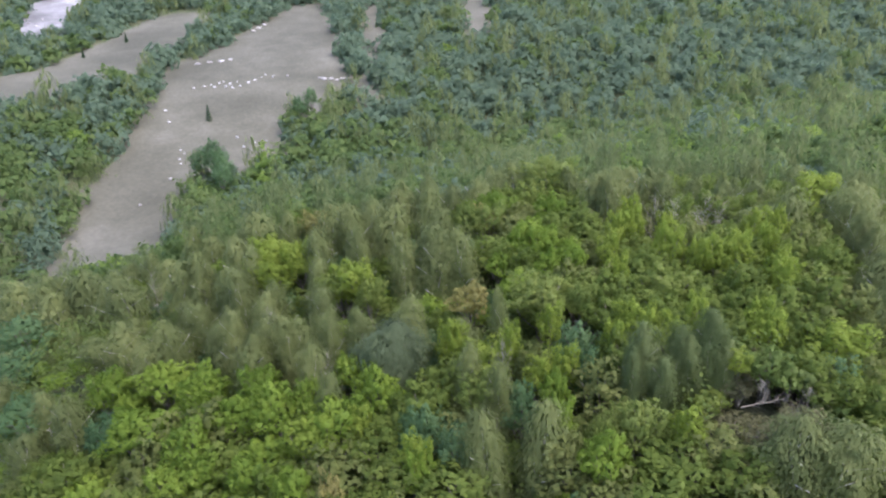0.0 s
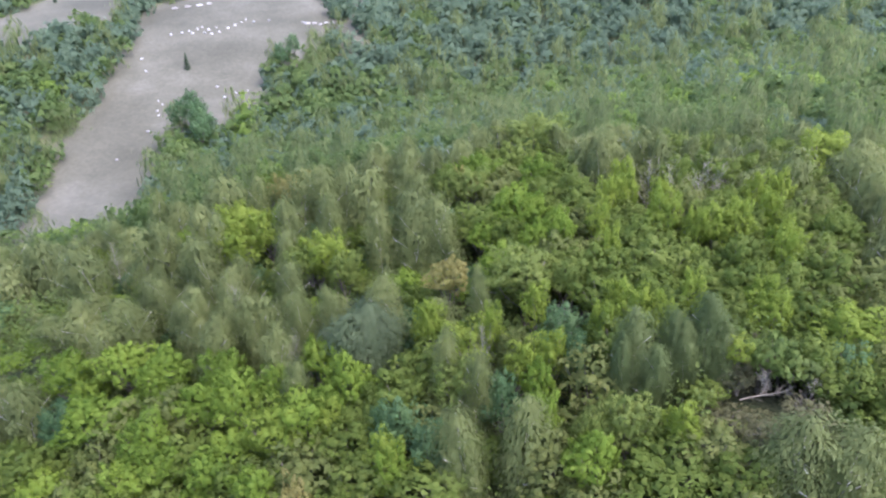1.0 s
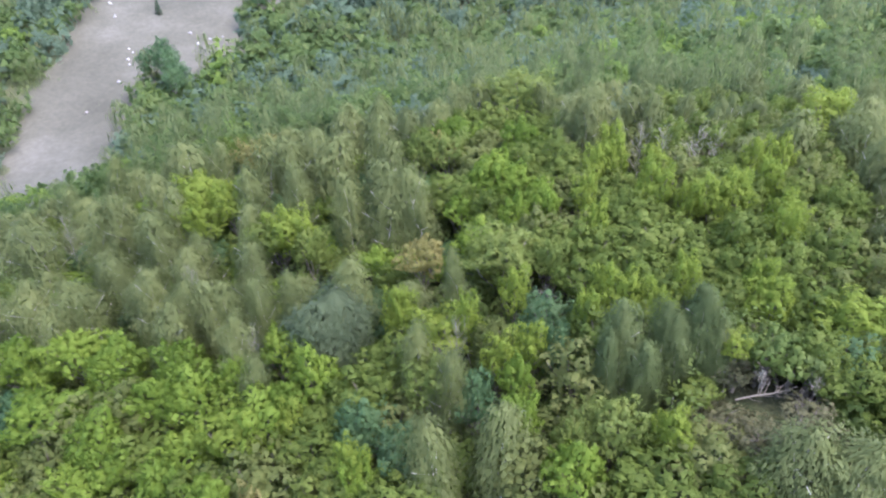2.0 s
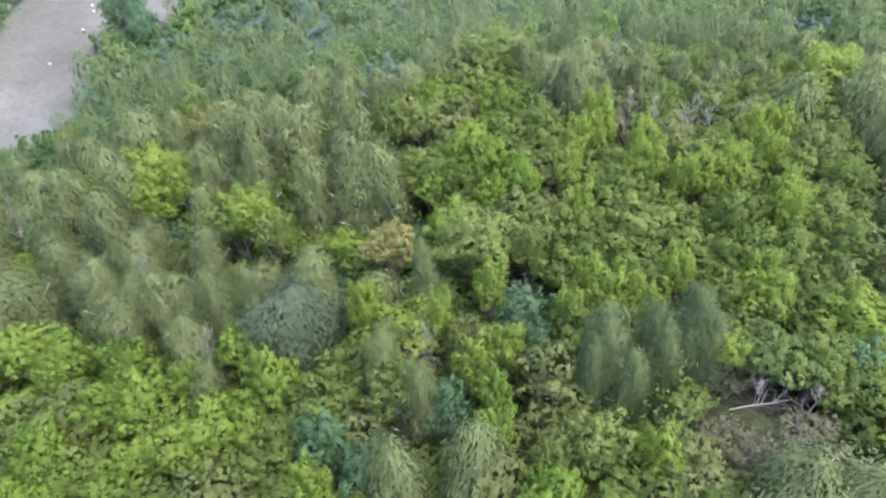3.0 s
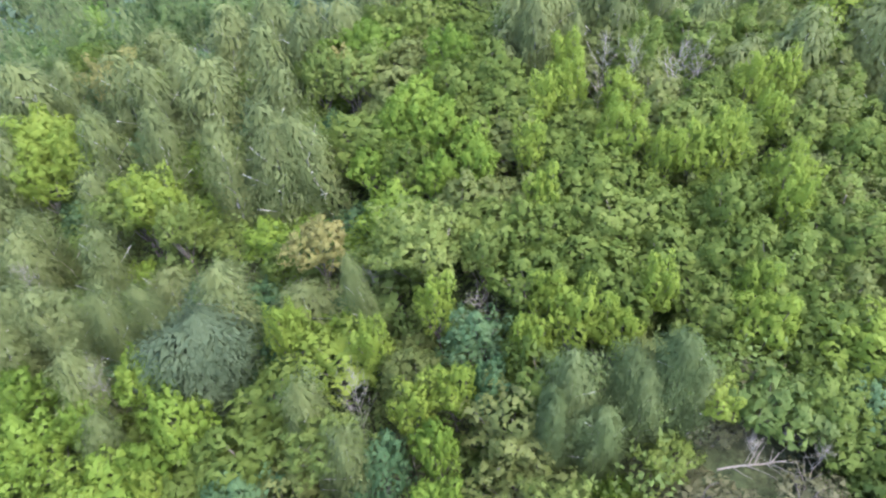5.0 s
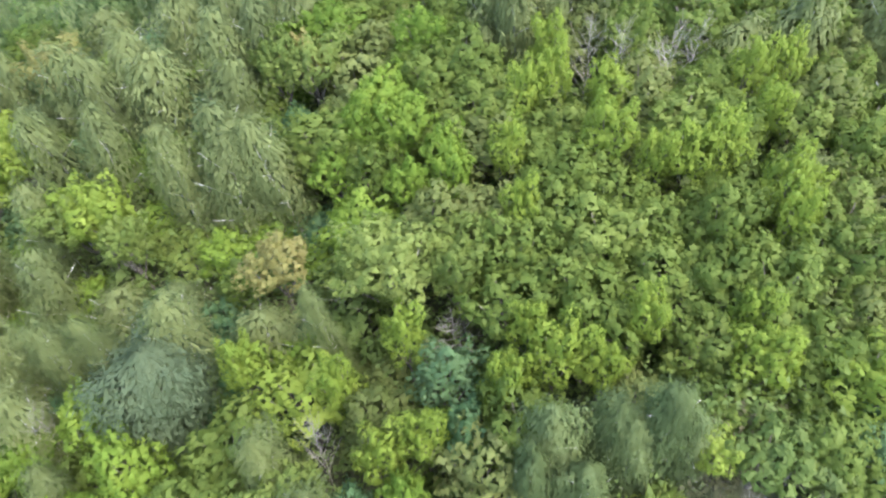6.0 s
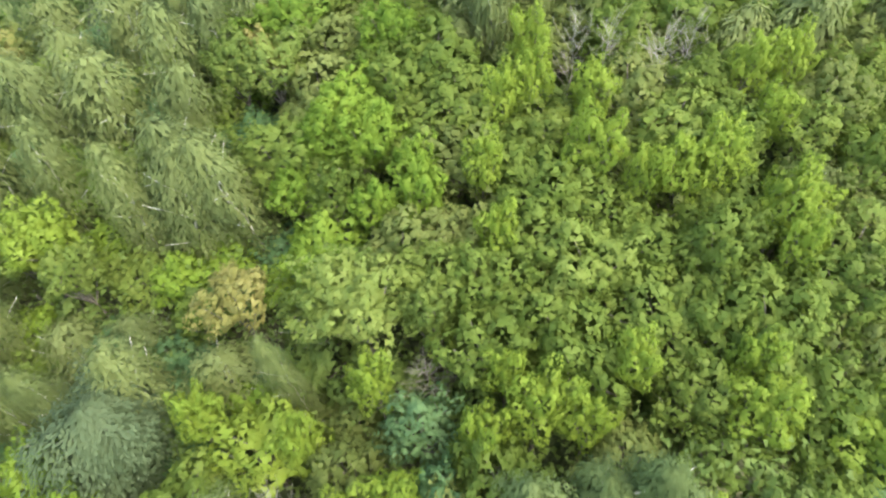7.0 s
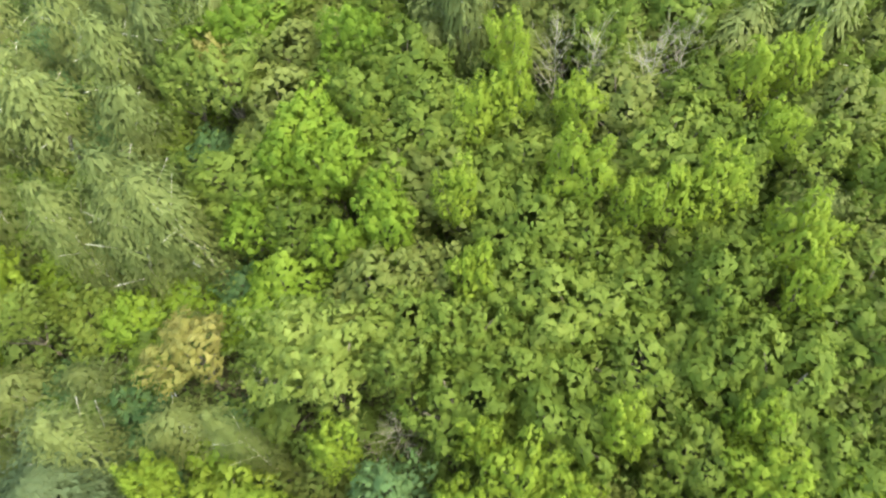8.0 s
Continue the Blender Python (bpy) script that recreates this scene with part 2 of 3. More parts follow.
# ---- trees: each kind is made a few times and then copied ----
def broadleaf_crown(rng, height, radius, lobes, leaves, size, squat, deep=0.5):
    """A rounded crown: lobes that bulge out of it, tufts on the lobes, leaves lying over both. Its blades, and where the limbs end."""
    radii = np.array([radius, radius, radius * squat]) * 1.42
    mid = np.array([0, 0, height - radii[2] * 0.86])
    big, small = spiral(rng, lobes, 1.5), spiral(rng, lobes * 5, 1.8)
    reach, tip = rng.uniform(0.35, 1.1, lobes), rng.uniform(0.45, 1.1, lobes * 5)
    wide, fine = (1.6 / math.sqrt(lobes)) ** 2, (2.0 / math.sqrt(lobes * 5)) ** 2

    def skin(d):
        d = unit(d)
        a = (reach * np.exp(-(2 - 2 * d @ big.T) / wide)).max(1)
        b = (tip * np.sqrt(np.maximum(0, 1 - (2 - 2 * d @ small.T) / fine))).max(1)
        return d * (0.84 - deep + deep * a + 0.22 * b)[:, None] * radii + np.array([0, 0, 0.24 * radius]) * b[:, None]

    d = unit(rng.normal(size=(leaves * 2, 3)) + [0, 0, 0.25])
    d = d[d[:, 2] > -0.62][:leaves]
    e1 = unit(np.cross(d, [0.3, 0.2, 0.93]))
    e2 = np.cross(d, e1)
    p = skin(d)
    nor = unit(np.cross(skin(d + 0.06 * e1) - p, skin(d + 0.06 * e2) - p))
    nor *= np.sign((nor * d).sum(1, keepdims=True))
    at = mid + p * (1 - 0.06 * rng.uniform(0, 1, (len(d), 1)) ** 2) + rng.normal(size=(len(d), 3)) * 0.02 * radius
    n = leaves * 2 // 5
    return (blades(rng, at, unit(nor + 0.25 * d + [0, 0, 0.3]), size, 0.8, 0.4, 0.0, 0.1),
            blades(rng, mid + 0.94 * p[:n], unit(nor[:n] + 0.3 * d[:n] + [0, 0, 0.3]), size * 1.8, 0.9, 0.2, 0.0, 0.1)), list(mid + 0.6 * big[big[:, 2] > -0.4] * radii)


def broadleaf_meshes(seed, height=8.0, radius=2.0, lobes=15, leaves=1250, size=0.24, squat=0.85, base=0.42):
    """A rounded crown on a forked trunk."""
    rng = np.random.default_rng(seed)
    batches, ends = broadleaf_crown(rng, height, radius, lobes, leaves, size, squat)
    crown = foliage("crown", *batches)
    fork = (rng.uniform(-0.2, 0.2), rng.uniform(-0.2, 0.2), height * base)
    stem = tube(bent(rng, (0, 0, -0.4), fork, 4, 0.06), [0.17, 0.14, 0.13, 0.12, 0.11], 5)
    pieces = []
    for c in ends[:: max(1, lobes // 7)]:
        pieces.append(tube(bent(rng, fork, c, 3, 0.12), [0.085, 0.06, 0.04, 0.02], 3))
    return mesh_of("trunk", *joined([stem] + pieces), smooth=True), crown


def birch_crown(rng, top, radius, plumes, leaves, size, weep, low=0.24):
    """A tall soft crown of plumes that hang one over the other like shingles: its blades, and the limbs that bear the plumes."""
    height = top[2]
    ph = 1.0 - (1.0 - low) * ((np.arange(plumes) + rng.uniform(0, 1, plumes)) / plumes) ** 0.8
    pt = np.arange(plumes) * 2.39996 + rng.uniform(-0.5, 0.5, plumes)
    reach, long = rng.uniform(0.3, 1.15, plumes), weep * rng.uniform(0.7, 1.3, plumes)

    def girth(h):
        return radius * np.sin(np.pi * (0.03 + 0.6 * np.clip((1.0 - h) / (1 - low), 0, 1) ** 0.72))

    def skin(h, t):
        g = girth(h)
        across = np.abs((t[:, None] - pt + np.pi) % (2 * np.pi) - np.pi) * np.maximum(g, 0.3)[:, None] / (0.27 * radius)
        below = (ph - h[:, None]) * height
        fall = np.where(below < 0, np.exp(-(below / 0.22) ** 2), np.clip(1 - below / long, 0, 1) ** 0.6)
        b = (reach * np.exp(-across ** 2) * fall).max(1)
        r = g * 0.58 + 0.52 * b * np.minimum(g / radius + 0.35, 1) * radius
        return np.stack([top[0] * h + r * np.cos(t), top[1] * h + r * np.sin(t), height * (0.985 * h + 0.015) + 0.4 * b * (0.4 + h)], 1)

    h = rng.uniform(low, 1.0, leaves * 3)
    h = h[rng.uniform(0, radius, leaves * 3) < girth(h) + 0.25 * radius][:leaves]
    t = rng.uniform(0, 2 * np.pi, len(h))
    p = skin(h, t)
    nor = unit(np.cross(skin(h, t + 0.09) - p, skin(h + 0.012, t) - p))
    round_it = np.stack([np.cos(t), np.sin(t), 0.2 + 0.9 * np.clip((h - 0.55) / 0.45, 0, 1)], 1)
    at = p + nor * rng.normal(size=(len(h), 1)) * 0.11 * radius + rng.normal(size=(len(h), 3)) * 0.07
    n = leaves // 4
    axis = np.stack([top[0] * h[:n], top[1] * h[:n], p[:n, 2]], 1)
    inner = axis + rng.uniform(0.6, 0.85, (n, 1)) * (p[:n] - axis)
    arms = [(np.array([top[0] * (a - 0.12), top[1] * (a - 0.12), height * (a - 0.14)]), np.array([top[0] * a + q * math.cos(b), top[1] * a + q * math.sin(b), height * a]))
            for a, b, q in zip(ph, pt, girth(ph) * 0.85) if 0.4 < a < 0.9]
    return (blades(rng, at, unit(nor + 1.3 * unit(round_it)), size, 0.19, 0.3, 0.84, 0.14),
            blades(rng, inner, unit(nor[:n] + 1.3 * unit(round_it[:n])), size * 1.5, 0.26, 0.25, 0.82, 0.1)), arms


def birch_meshes(seed, height=9.0, radius=1.9, plumes=32, leaves=4800, size=0.31, weep=1.8, lean=0.25):
    """A plumed crown of fine hanging sprays on a white stem with rising limbs."""
    rng = np.random.default_rng(seed)
    top = np.array([rng.uniform(-lean, lean), rng.uniform(-lean, lean), height])
    stem = tube(bent(rng, (0, 0, -0.4), top * 0.84, 6, 0.1), [0.11, 0.10, 0.085, 0.07, 0.05, 0.032, 0.012], 6)
    batches, arms = birch_crown(rng, top, radius, plumes, leaves, size, weep)
    pieces = [tube(bent(rng, tuple(a), tuple(a + (b - a) * 1.25), 2, 0.1), [0.035, 0.026, 0.01], 4) for a, b in arms[1::4]]
    return mesh_of("trunk", *joined([stem] + pieces), smooth=True), foliage("crown", *batches)


def bare_meshes(seed, height=7.5, spread=1.7):
    """A dead tree: a thin stem and fans of bare forked twigs."""
    rng = np.random.default_rng(seed)
    top = (rng.uniform(-0.3, 0.3), rng.uniform(-0.3, 0.3), height)
    stem = tube(bent(rng, (0, 0, -0.4), top, 5, 0.08), [0.042, 0.037, 0.031, 0.024, 0.015, 0.006], 5)
    pieces = []
    for i in range(24):
        h = 0.42 + 0.55 * i / 24
        turn = rng.uniform(0, 2 * math.pi)
        far = spread * (1.2 - h) * rng.uniform(0.7, 1.7)
        a = (top[0] * h, top[1] * h, height * h)
        b = (a[0] + far * math.cos(turn), a[1] + far * math.sin(turn), a[2] + far * rng.uniform(0.5, 1.3))
        pieces.append(tube(bent(rng, a, b, 2, 0.05), [0.017, 0.011, 0.004], 3))
        for _ in range(3):
            k = rng.uniform(0.25, 0.95)
            m = [a[j] + (b[j] - a[j]) * k for j in range(3)]
            e = (m[0] + rng.uniform(-0.45, 0.45), m[1] + rng.uniform(-0.45, 0.45), m[2] + rng.uniform(0.15, 0.7))
            pieces.append(tube([tuple(m), e], [0.008, 0.004], 3))
    return (mesh_of("trunk", *joined([stem] + pieces), smooth=True),)


def plant(name, meshes, bark, leaf, label, category="tree"):
    """One tree of a kind, at the origin: trunk and crown under an empty."""
    tree = new(name)
    part("trunk", meshes[0], bark, tree)
    if leaf:
        part("crown", meshes[1], leaf, tree)
    return tagged(tree, label, category)


KINDS = {}


def kind(key, name, makers, bark, leaf, label, height, radius):
    KINDS[key] = ([plant(name, m, bark, leaf, label) for m in makers], height, radius, [0])


kind("maple", "maple_tree", [broadleaf_meshes(s, 8, 2.0, 20, 2500, 0.185, 0.85) for s in (11, 12, 13)], BARK, MAPLE, "young maple with a dense fresh green crown of broad leaves", 8, 2.0)
kind("lime", "lime_tree", [broadleaf_meshes(s, 8, 1.6, 15, 2400, 0.15, 1.15) for s in (21, 22, 23)], BARK, LIME, "young lime tree with a bright yellow-green crown", 8, 1.6)
kind("oak", "oak_tree", [broadleaf_meshes(s, 8, 1.9, 22, 2350, 0.168, 0.95) for s in (31, 32, 33, 34, 35)], BARK, OAK, "olive green oak with a clumpy rounded crown in dense woodland", 8, 1.9)
kind("tan", "oak_tree", [broadleaf_meshes(s, 8, 1.8, 20, 2250, 0.163, 1.1) for s in (36, 37)], BARK, TAN, "dusty tan-green oak among greener trees of the wood", 8, 1.8)
kind("pale", "oak_tree", [broadleaf_meshes(s, 8, 2.0, 24, 3200, 0.155, 0.8) for s in (41, 42)], BARK, PALE, "pale yellowish oak with a broad rounded crown", 8, 2.0)
kind("ash", "ash_tree", [broadleaf_meshes(s, 8.5, 1.8, 20, 2400, 0.155, 1.2) for s in (51, 52)], BARK, ASH, "blue-green ash with a soft fine-leaved crown", 8.5, 1.8)
kind("autumn", "maple_tree", [broadleaf_meshes(s, 8, 1.8, 19, 1800, 0.18, 0.9) for s in (61, 62)], BARK, AUTUMN, "small maple with leaves turning orange and tan", 8, 1.8)
kind("birch", "birch_tree", [birch_meshes(s) for s in (71, 72, 73, 74, 77)], WHITE_BARK, BIRCH, "slender grey-green birch with hanging sprays and a white stem", 9, 1.9)
kind("grey", "birch_tree", [birch_meshes(s, radius=1.7, plumes=22, leaves=8000, size=0.27, weep=2.6) for s in (78, 79, 80)], WHITE_BARK, GREY_BIRCH, "tall birch with dense dull grey-green hanging foliage", 9, 1.7)
kind("slim", "birch_tree", [birch_meshes(s, plumes=26, leaves=2300, size=0.44, weep=1.9) for s in (75, 76, 70)], WHITE_BARK, BIRCH, "slender grey-green birch with hanging sprays and a white stem", 9, 1.9)
kind("dry", "dry_shrub", [broadleaf_meshes(s, 2.2, 1.3, 9, 800, 0.13, 0.7, 0.15) for s in (95, 96)], BARK, DRY, "dry tan shrub in an open gap of the wood", 2.2, 1.3)
kind("willow", "willow_tree", [birch_meshes(81, 8.5, 2.2, 24, 15000, 0.25, 2.4, lean=0.9)], BARK, WILLOW, "wide silvery grey willow with drooping fine foliage", 8.5, 2.2)
kind("shrub", "shrub", [broadleaf_meshes(s, 3.2, 1.5, 9, 520, 0.25, 0.8, 0.2) for s in (91, 92)], BARK, SHRUB, "low olive shrub growing in a gap between trees", 3.2, 1.5)
kind("bare", "dead_tree", [bare_meshes(s) for s in (101, 102, 103)], DEAD, None, "dead leafless tree with bleached bare twigs", 7.5, 1.2)

rnd = random.Random(5)
STANDING = []


def grow(key, x, y, top, radius, turn=None, group=""):
    """A tree of that kind with its foot on the land and its top at that height."""
    models, h, r, count = KINDS[key]
    foot = float(land(x, y)) - 0.05
    tall = max(3.0 if key not in ("shrub", "bare", "dry") else 0.9, top - foot)
    wide = min(1.6, max(0.55, radius / r))
    wide = min(wide, tall / h / 0.6)
    turn = rnd.uniform(0, 360) if turn is None else turn
    tilt = 8 if key in ("birch", "slim") else 3
    m = Matrix.LocRotScale((x, y, foot), Euler((radians(rnd.uniform(-tilt, tilt)), radians(rnd.uniform(-tilt, tilt)), radians(turn))),
                           (wide * rnd.uniform(0.85, 1.2), wide * rnd.uniform(0.85, 1.2), tall / h))
    i = count[0]
    count[0] += 1
    if i < len(models):
        ob = models[i]
        ob.matrix_basis = m
    else:
        ob = copy_thing(models[i % len(models)], Matrix.Translation(m.translation) @ m.to_quaternion().to_matrix().to_4x4())
        ob.matrix_basis = m
    if group:
        ob["group"] = group
    STANDING.append((x, y, radius))
    return ob


# ---- the ground: one sheet to the horizon ----
def steps(a, b, n, power):
    return [a + (b - a) * (k / n) ** power for k in range(n + 1)]


xs = sorted(set([-s for s in steps(0, 3500, 90, 2.6)] + steps(0, 3500, 90, 2.6)))
ys = sorted(set([60 - s for s in steps(0, 3500, 60, 2.6)] + [60 + s for s in steps(0, 4000, 110, 2.4)]))
gx, gy = np.meshgrid(xs, ys)
gz = land(gx, gy)
for i in range(gz.shape[0]):
    for j in range(gz.shape[1]):
        gz[i, j] += 0.25 * wobble(gx[i, j], gy[i, j], 3.0) if abs(gx[i, j]) < 80 and gy[i, j] < 110 else 0
nx = len(xs)
gv = [(float(a), float(b), float(c)) for a, b, c in zip(gx.ravel(), gy.ravel(), gz.ravel())]
gf = [(j * nx + i, j * nx + i + 1, (j + 1) * nx + i + 1, (j + 1) * nx + i) for j in range(len(ys) - 1) for i in range(nx - 1)]
ground = new("ground", mesh_of("ground", gv, gf, True))
ground.data.materials.append(FLOOR)
tagged(ground, "leaf litter and earth under the woodland, hilly", "ground", kind="structure")


def open_land(key, material, label, step=1.3):
    """A patch of bare land that follows the ground a little above it."""
    x1 = min(s[0] - s[2] for s in FIELDS[key]) - 30; x2 = max(s[0] + s[2] for s in FIELDS[key]) + 40
    y1 = min(min(s[1], s[4]) for s in FIELDS[key]) - 40; y2 = max(max(s[1], s[4]) for s in FIELDS[key]) + 40
    cols, rows = int((x2 - x1) / step), int((y2 - y1) / step)
    index, verts, faces = {}, [], []
    inside = {}
    for j in range(rows + 1):
        for i in range(cols + 1):
            x, y = x1 + i * step, y1 + j * step
            inside[i, j] = openness(x, y, key)
    def corner(i, j):
        if (i, j) not in index:
            x, y = x1 + i * step, y1 + j * step
            index[i, j] = len(verts)
            verts.append((x, y, float(land(x, y)) + min(0.4, max(0.06 if key == "main" else -0.3, 0.15 * inside[i, j])) + 0.12 * wobble(x, y, 5.0, 2.0)))
        return index[i, j]
    for j in range(rows):
        for i in range(cols):
            if max(inside[i, j], inside[i + 1, j], inside[i, j + 1], inside[i + 1, j + 1]) > (-2.5 if key == "main" else 0):
                faces.append((corner(i, j), corner(i + 1, j), corner(i + 1, j + 1), corner(i, j + 1)))
    ob = new("field" if key != "bank" else "chalk_bank", mesh_of("field", verts, faces, True))
    ob.data.materials.append(material)
    return tagged(ob, label, "field", kind="structure")


open_land("main", FIELD, "wide bare grey-beige field on the far slope, strewn with pale stones")
open_land("side", FIELD, "narrow bare grey field between strips of wood")
open_land("strip", FIELD, "thin bare strip running up the far slope")
open_land("patch", FIELD, "small beige clearing in the far wood")
open_land("corner", FIELD, "small bare corner of a field beside trees")
open_land("bank", CHALK, "white chalky bank at the end of the slope")

# ---- trees that stand out: x, y, height of the top, radius of the crown ----
MAPLES = [
    (7.4, 60.3, 18.4, 1.8), (5.7, 58.6, 17.8, 1.2), (8.1, 57.9, 18.1, 1.6), (9.9, 56.3, 18, 1.3), (8, 54.5, 17.4, 1), (10.3, 54, 17.8, 1.3),
    (4.1, 67.6, 18.8, 1.8), (9.9, 65.3, 19, 1.5), (-14.9, 46.5, 11.2, 1.9), (-10.8, 44.5, 11.8, 1.5), (-12.9, 43.4, 11.2, 2), (-16.1, 44.2, 10.3, 1.6),
    (-7.7, 45.7, 12.9, 1.4), (-5.7, 43.1, 13.1, 1.8), (-8.3, 40.4, 11.9, 1.9), (-6.6, 41.2, 12.3, 1.2), (7, 39.4, 14.9, 0.9), (6.5, 36.9, 14.3, 0.9),
    (-24.4, 50.9, 9.6, 2.3), (-20.6, 48.6, 10.1, 2.2), (-29.5, 51.6, 8.1, 1.9), (-24.3, 45.4, 8.5, 2.6), (-19.6, 42.7, 9.1, 2.2), (-2.2, 35.3, 12.4, 1.1),
]
for x, y, top, r in MAPLES:
    grow("maple", x, y, top, r, group="bright maples")
MAPLES_MORE = [
    (-10.3, 36, 10.5, 1.5), (9, 33.8, 14.5, 1.5),
]
for x, y, top, r in MAPLES_MORE:
    grow("maple", x, y, top, r, group="bright maples")
LIMES = [
    (18.1, 55, 19, 1.4), (19.9, 53.4, 18.8, 0.9), (21.5, 52.7, 18.8, 1), (23.5, 53.4, 19, 1), (13, 55, 18.5, 0.9), (13.3, 51.9, 18, 0.9),
    (16.9, 62.3, 19.3, 0.9), (26.4, 55.5, 19.1, 0.9), (28.9, 58.4, 19.3, 0.9), (25.2, 48.5, 18.5, 0.9), (26.2, 58.2, 19.4, 0.9), (16.5, 59.4, 19.2, 1),
    (14.6, 58.8, 19, 0.9), (18.6, 58, 19.1, 1), (-0, 46.2, 15.1, 0.9), (4.5, 44.7, 15.7, 0.9), (7.5, 46.1, 16.4, 0.9), (12.6, 45.7, 17, 0.9),
    (17.3, 45.2, 17.5, 0.9), (21.7, 44.4, 17.7, 0.9), (21.5, 42.1, 17.5, 1.2), (13.3, 43.9, 17, 1.2), (11.2, 43.7, 16.6, 0.9), (14.9, 42.9, 16.9, 0.9),
]
for x, y, top, r in LIMES:
    grow("lime", x, y, top + 0.4, r * 1.05, group="yellow-green limes")
LIMES_OUTER = [
    (-0.1, 46.4, 14.7, 0.9), (5.5, 41.4, 14.9, 0.9), (7.9, 42.1, 15.5, 1), (17.9, 38.9, 16.2, 0.9), (24.9, 40.6, 17.3, 1.8), (25.3, 50.4, 18.6, 1.3),
    (36.3, 67.1, 19.5, 2.6), (-18.3, 63.8, 14.4, 2), (-14.8, 63.5, 15.1, 1.7), (-8, 56.7, 15.4, 1.7), (-18.1, 65.7, 14.8, 2), (-14.8, 63.2, 14.9, 1.5),
    (-9.3, 57, 15, 1.7), (-17.4, 61.6, 13.9, 1.5), (13.5, 35, 15, 0.9), (-2.1, 36.1, 12.5, 1), (-9.7, 40, 11.4, 1.8), (-6.4, 39.8, 12, 0.9),
]
for x, y, top, r in LIMES_OUTER:
    grow("lime", x, y, top + 0.4, r * 1.05, group="yellow-green limes")
PALE_OAKS = [
    (7.1, 49.3, 17.3, 2.1), (10.1, 48.8, 16.9, 0.9), (1.6, 64.8, 18.3, 1.7), (10.9, 35.6, 15, 1.7), (8.5, 35.5, 14.4, 0.9), (10.6, 75.3, 20, 3.1),
    (-6.9, 55, 15, 1.3), (-9.7, 57.1, 15, 1.8), (3.6, 63.8, 18.5, 1.9), (2.2, 40.5, 14.6, 1.7),
]
for x, y, top, r in PALE_OAKS:
    grow("pale", x, y, top, r, group="pale oaks")
ASHES = [
    (8.9, 44.3, 15.7, 1.5), (9.1, 42.2, 15.3, 1.3), (-43.6, 63.4, 7.7, 3.6), (-28, 46.5, 7.1, 2.3), (4.6, 39.3, 14.2, 1.3), (0.1, 36.4, 12.8, 1.5),
    (-1.8, 38.9, 12.8, 1.6), (-42.2, 57.8, 6.3, 2.5), (-37.3, 51.4, 5.9, 2.6), (-2.2, 39, 12.7, 1.6),
]
for x, y, top, r in ASHES:
    grow("ash", x, y, top, r, group="blue-green ashes")
TURNING = [
    (1.3, 51.5, 16.0, 1.8), (-13.7, 70.3, 16.1, 2.1), (3, 65.5, 17.9, 1.3), (-7.4, 35, 10.6, 1.1),
]
for x, y, top, r in TURNING:
    grow("autumn", x, y, top, r, group="turning maples")
BIRCHES = [
    (1.3, 42.8, 15.9, 1.4), (2.8, 40, 15.8, 1.3), (-3.2, 49.2, 16.1, 1.8), (-6.1, 49, 15.3, 1.4), (-11.6, 52.7, 14.6, 1.9), (-16.5, 54.4, 13.6, 2.3),
    (1.8, 57.1, 18.4, 2), (-1.5, 56.7, 17.8, 2.2), (-3.9, 57.6, 17.5, 1.9), (-5.9, 65.4, 18.3, 2.4), (-8.8, 65.9, 17.8, 2.3), (-12.3, 58.3, 15.7, 1.5),
    (15.3, 65, 20.4, 1.9), (-12.1, 62.7, 16.6, 1.8), (-8.6, 60.3, 17, 1.9), (-20.5, 71.7, 15.7, 3.2), (-18.8, 62.3, 14.8, 2.2), (-19.1, 59.1, 14, 2.3),
    (4.5, 47, 17.3, 0.9), (-13.3, 50.3, 13.6, 1.9), (-9, 48.9, 14.5, 1.6), (-16.4, 49.2, 12.5, 2), (-10.2, 46, 13.6, 1.6), (-2.3, 67.4, 19.1, 2.2),
]
for x, y, top, r in BIRCHES:
    grow("slim" if y > 62 else "birch", x, y, top, r, group="birches of the ridge")
BIRCHES_MORE = [
    (0.4, 68.7, 19.5, 2.3),
]
for x, y, top, r in BIRCHES_MORE:
    grow("slim" if y > 62 else "birch", x, y, top, r, group="birches of the ridge")
BIRCHES_OUTER = [
    (-27.9, 64, 12.6, 2.1), (-24.3, 63.6, 13.6, 2), (-21.4, 65.8, 14.8, 2.4), (-32.2, 64.1, 11.4, 2.5), (-38.6, 68.6, 10.2, 2.7), (-44.5, 71.1, 8.6, 2.9),
    (-50.4, 73.8, 6.8, 3.5), (-29.8, 55.8, 10.1, 2.5), (-23.6, 54.7, 11.6, 2.4), (-19, 52.8, 12.5, 2), (-15.2, 51.2, 13.3, 1.9), (-12.4, 49.4, 13.7, 1.6),
    (4.9, 35, 15.3, 1.9), (2.6, 34.7, 14.8, 1.7), (14.3, 68.1, 20.4, 2.3), (15.4, 65.8, 20.4, 1.7), (-5.8, 71.4, 18.7, 2.4), (-2.2, 71.5, 19.2, 2.1),
    (-9, 68, 18, 2.3), (-12.3, 67, 17.2, 2.3), (36.7, 63.9, 19.9, 2.8), (36.7, 60.1, 20, 2.6), (2.5, 69.4, 19.7, 2), (20.8, 31.7, 16.5, 2.3),
]
for x, y, top, r in BIRCHES_OUTER:
    grow("slim" if y > 62 else "birch", x, y, top, r, group="birches of the ridge")
BIRCHES_OUTER_MORE = [
    (18.7, 32.3, 16.5, 2.3), (-31.2, 48.5, 7.8, 2.4), (-9.4, 42, 13, 1.2),
]
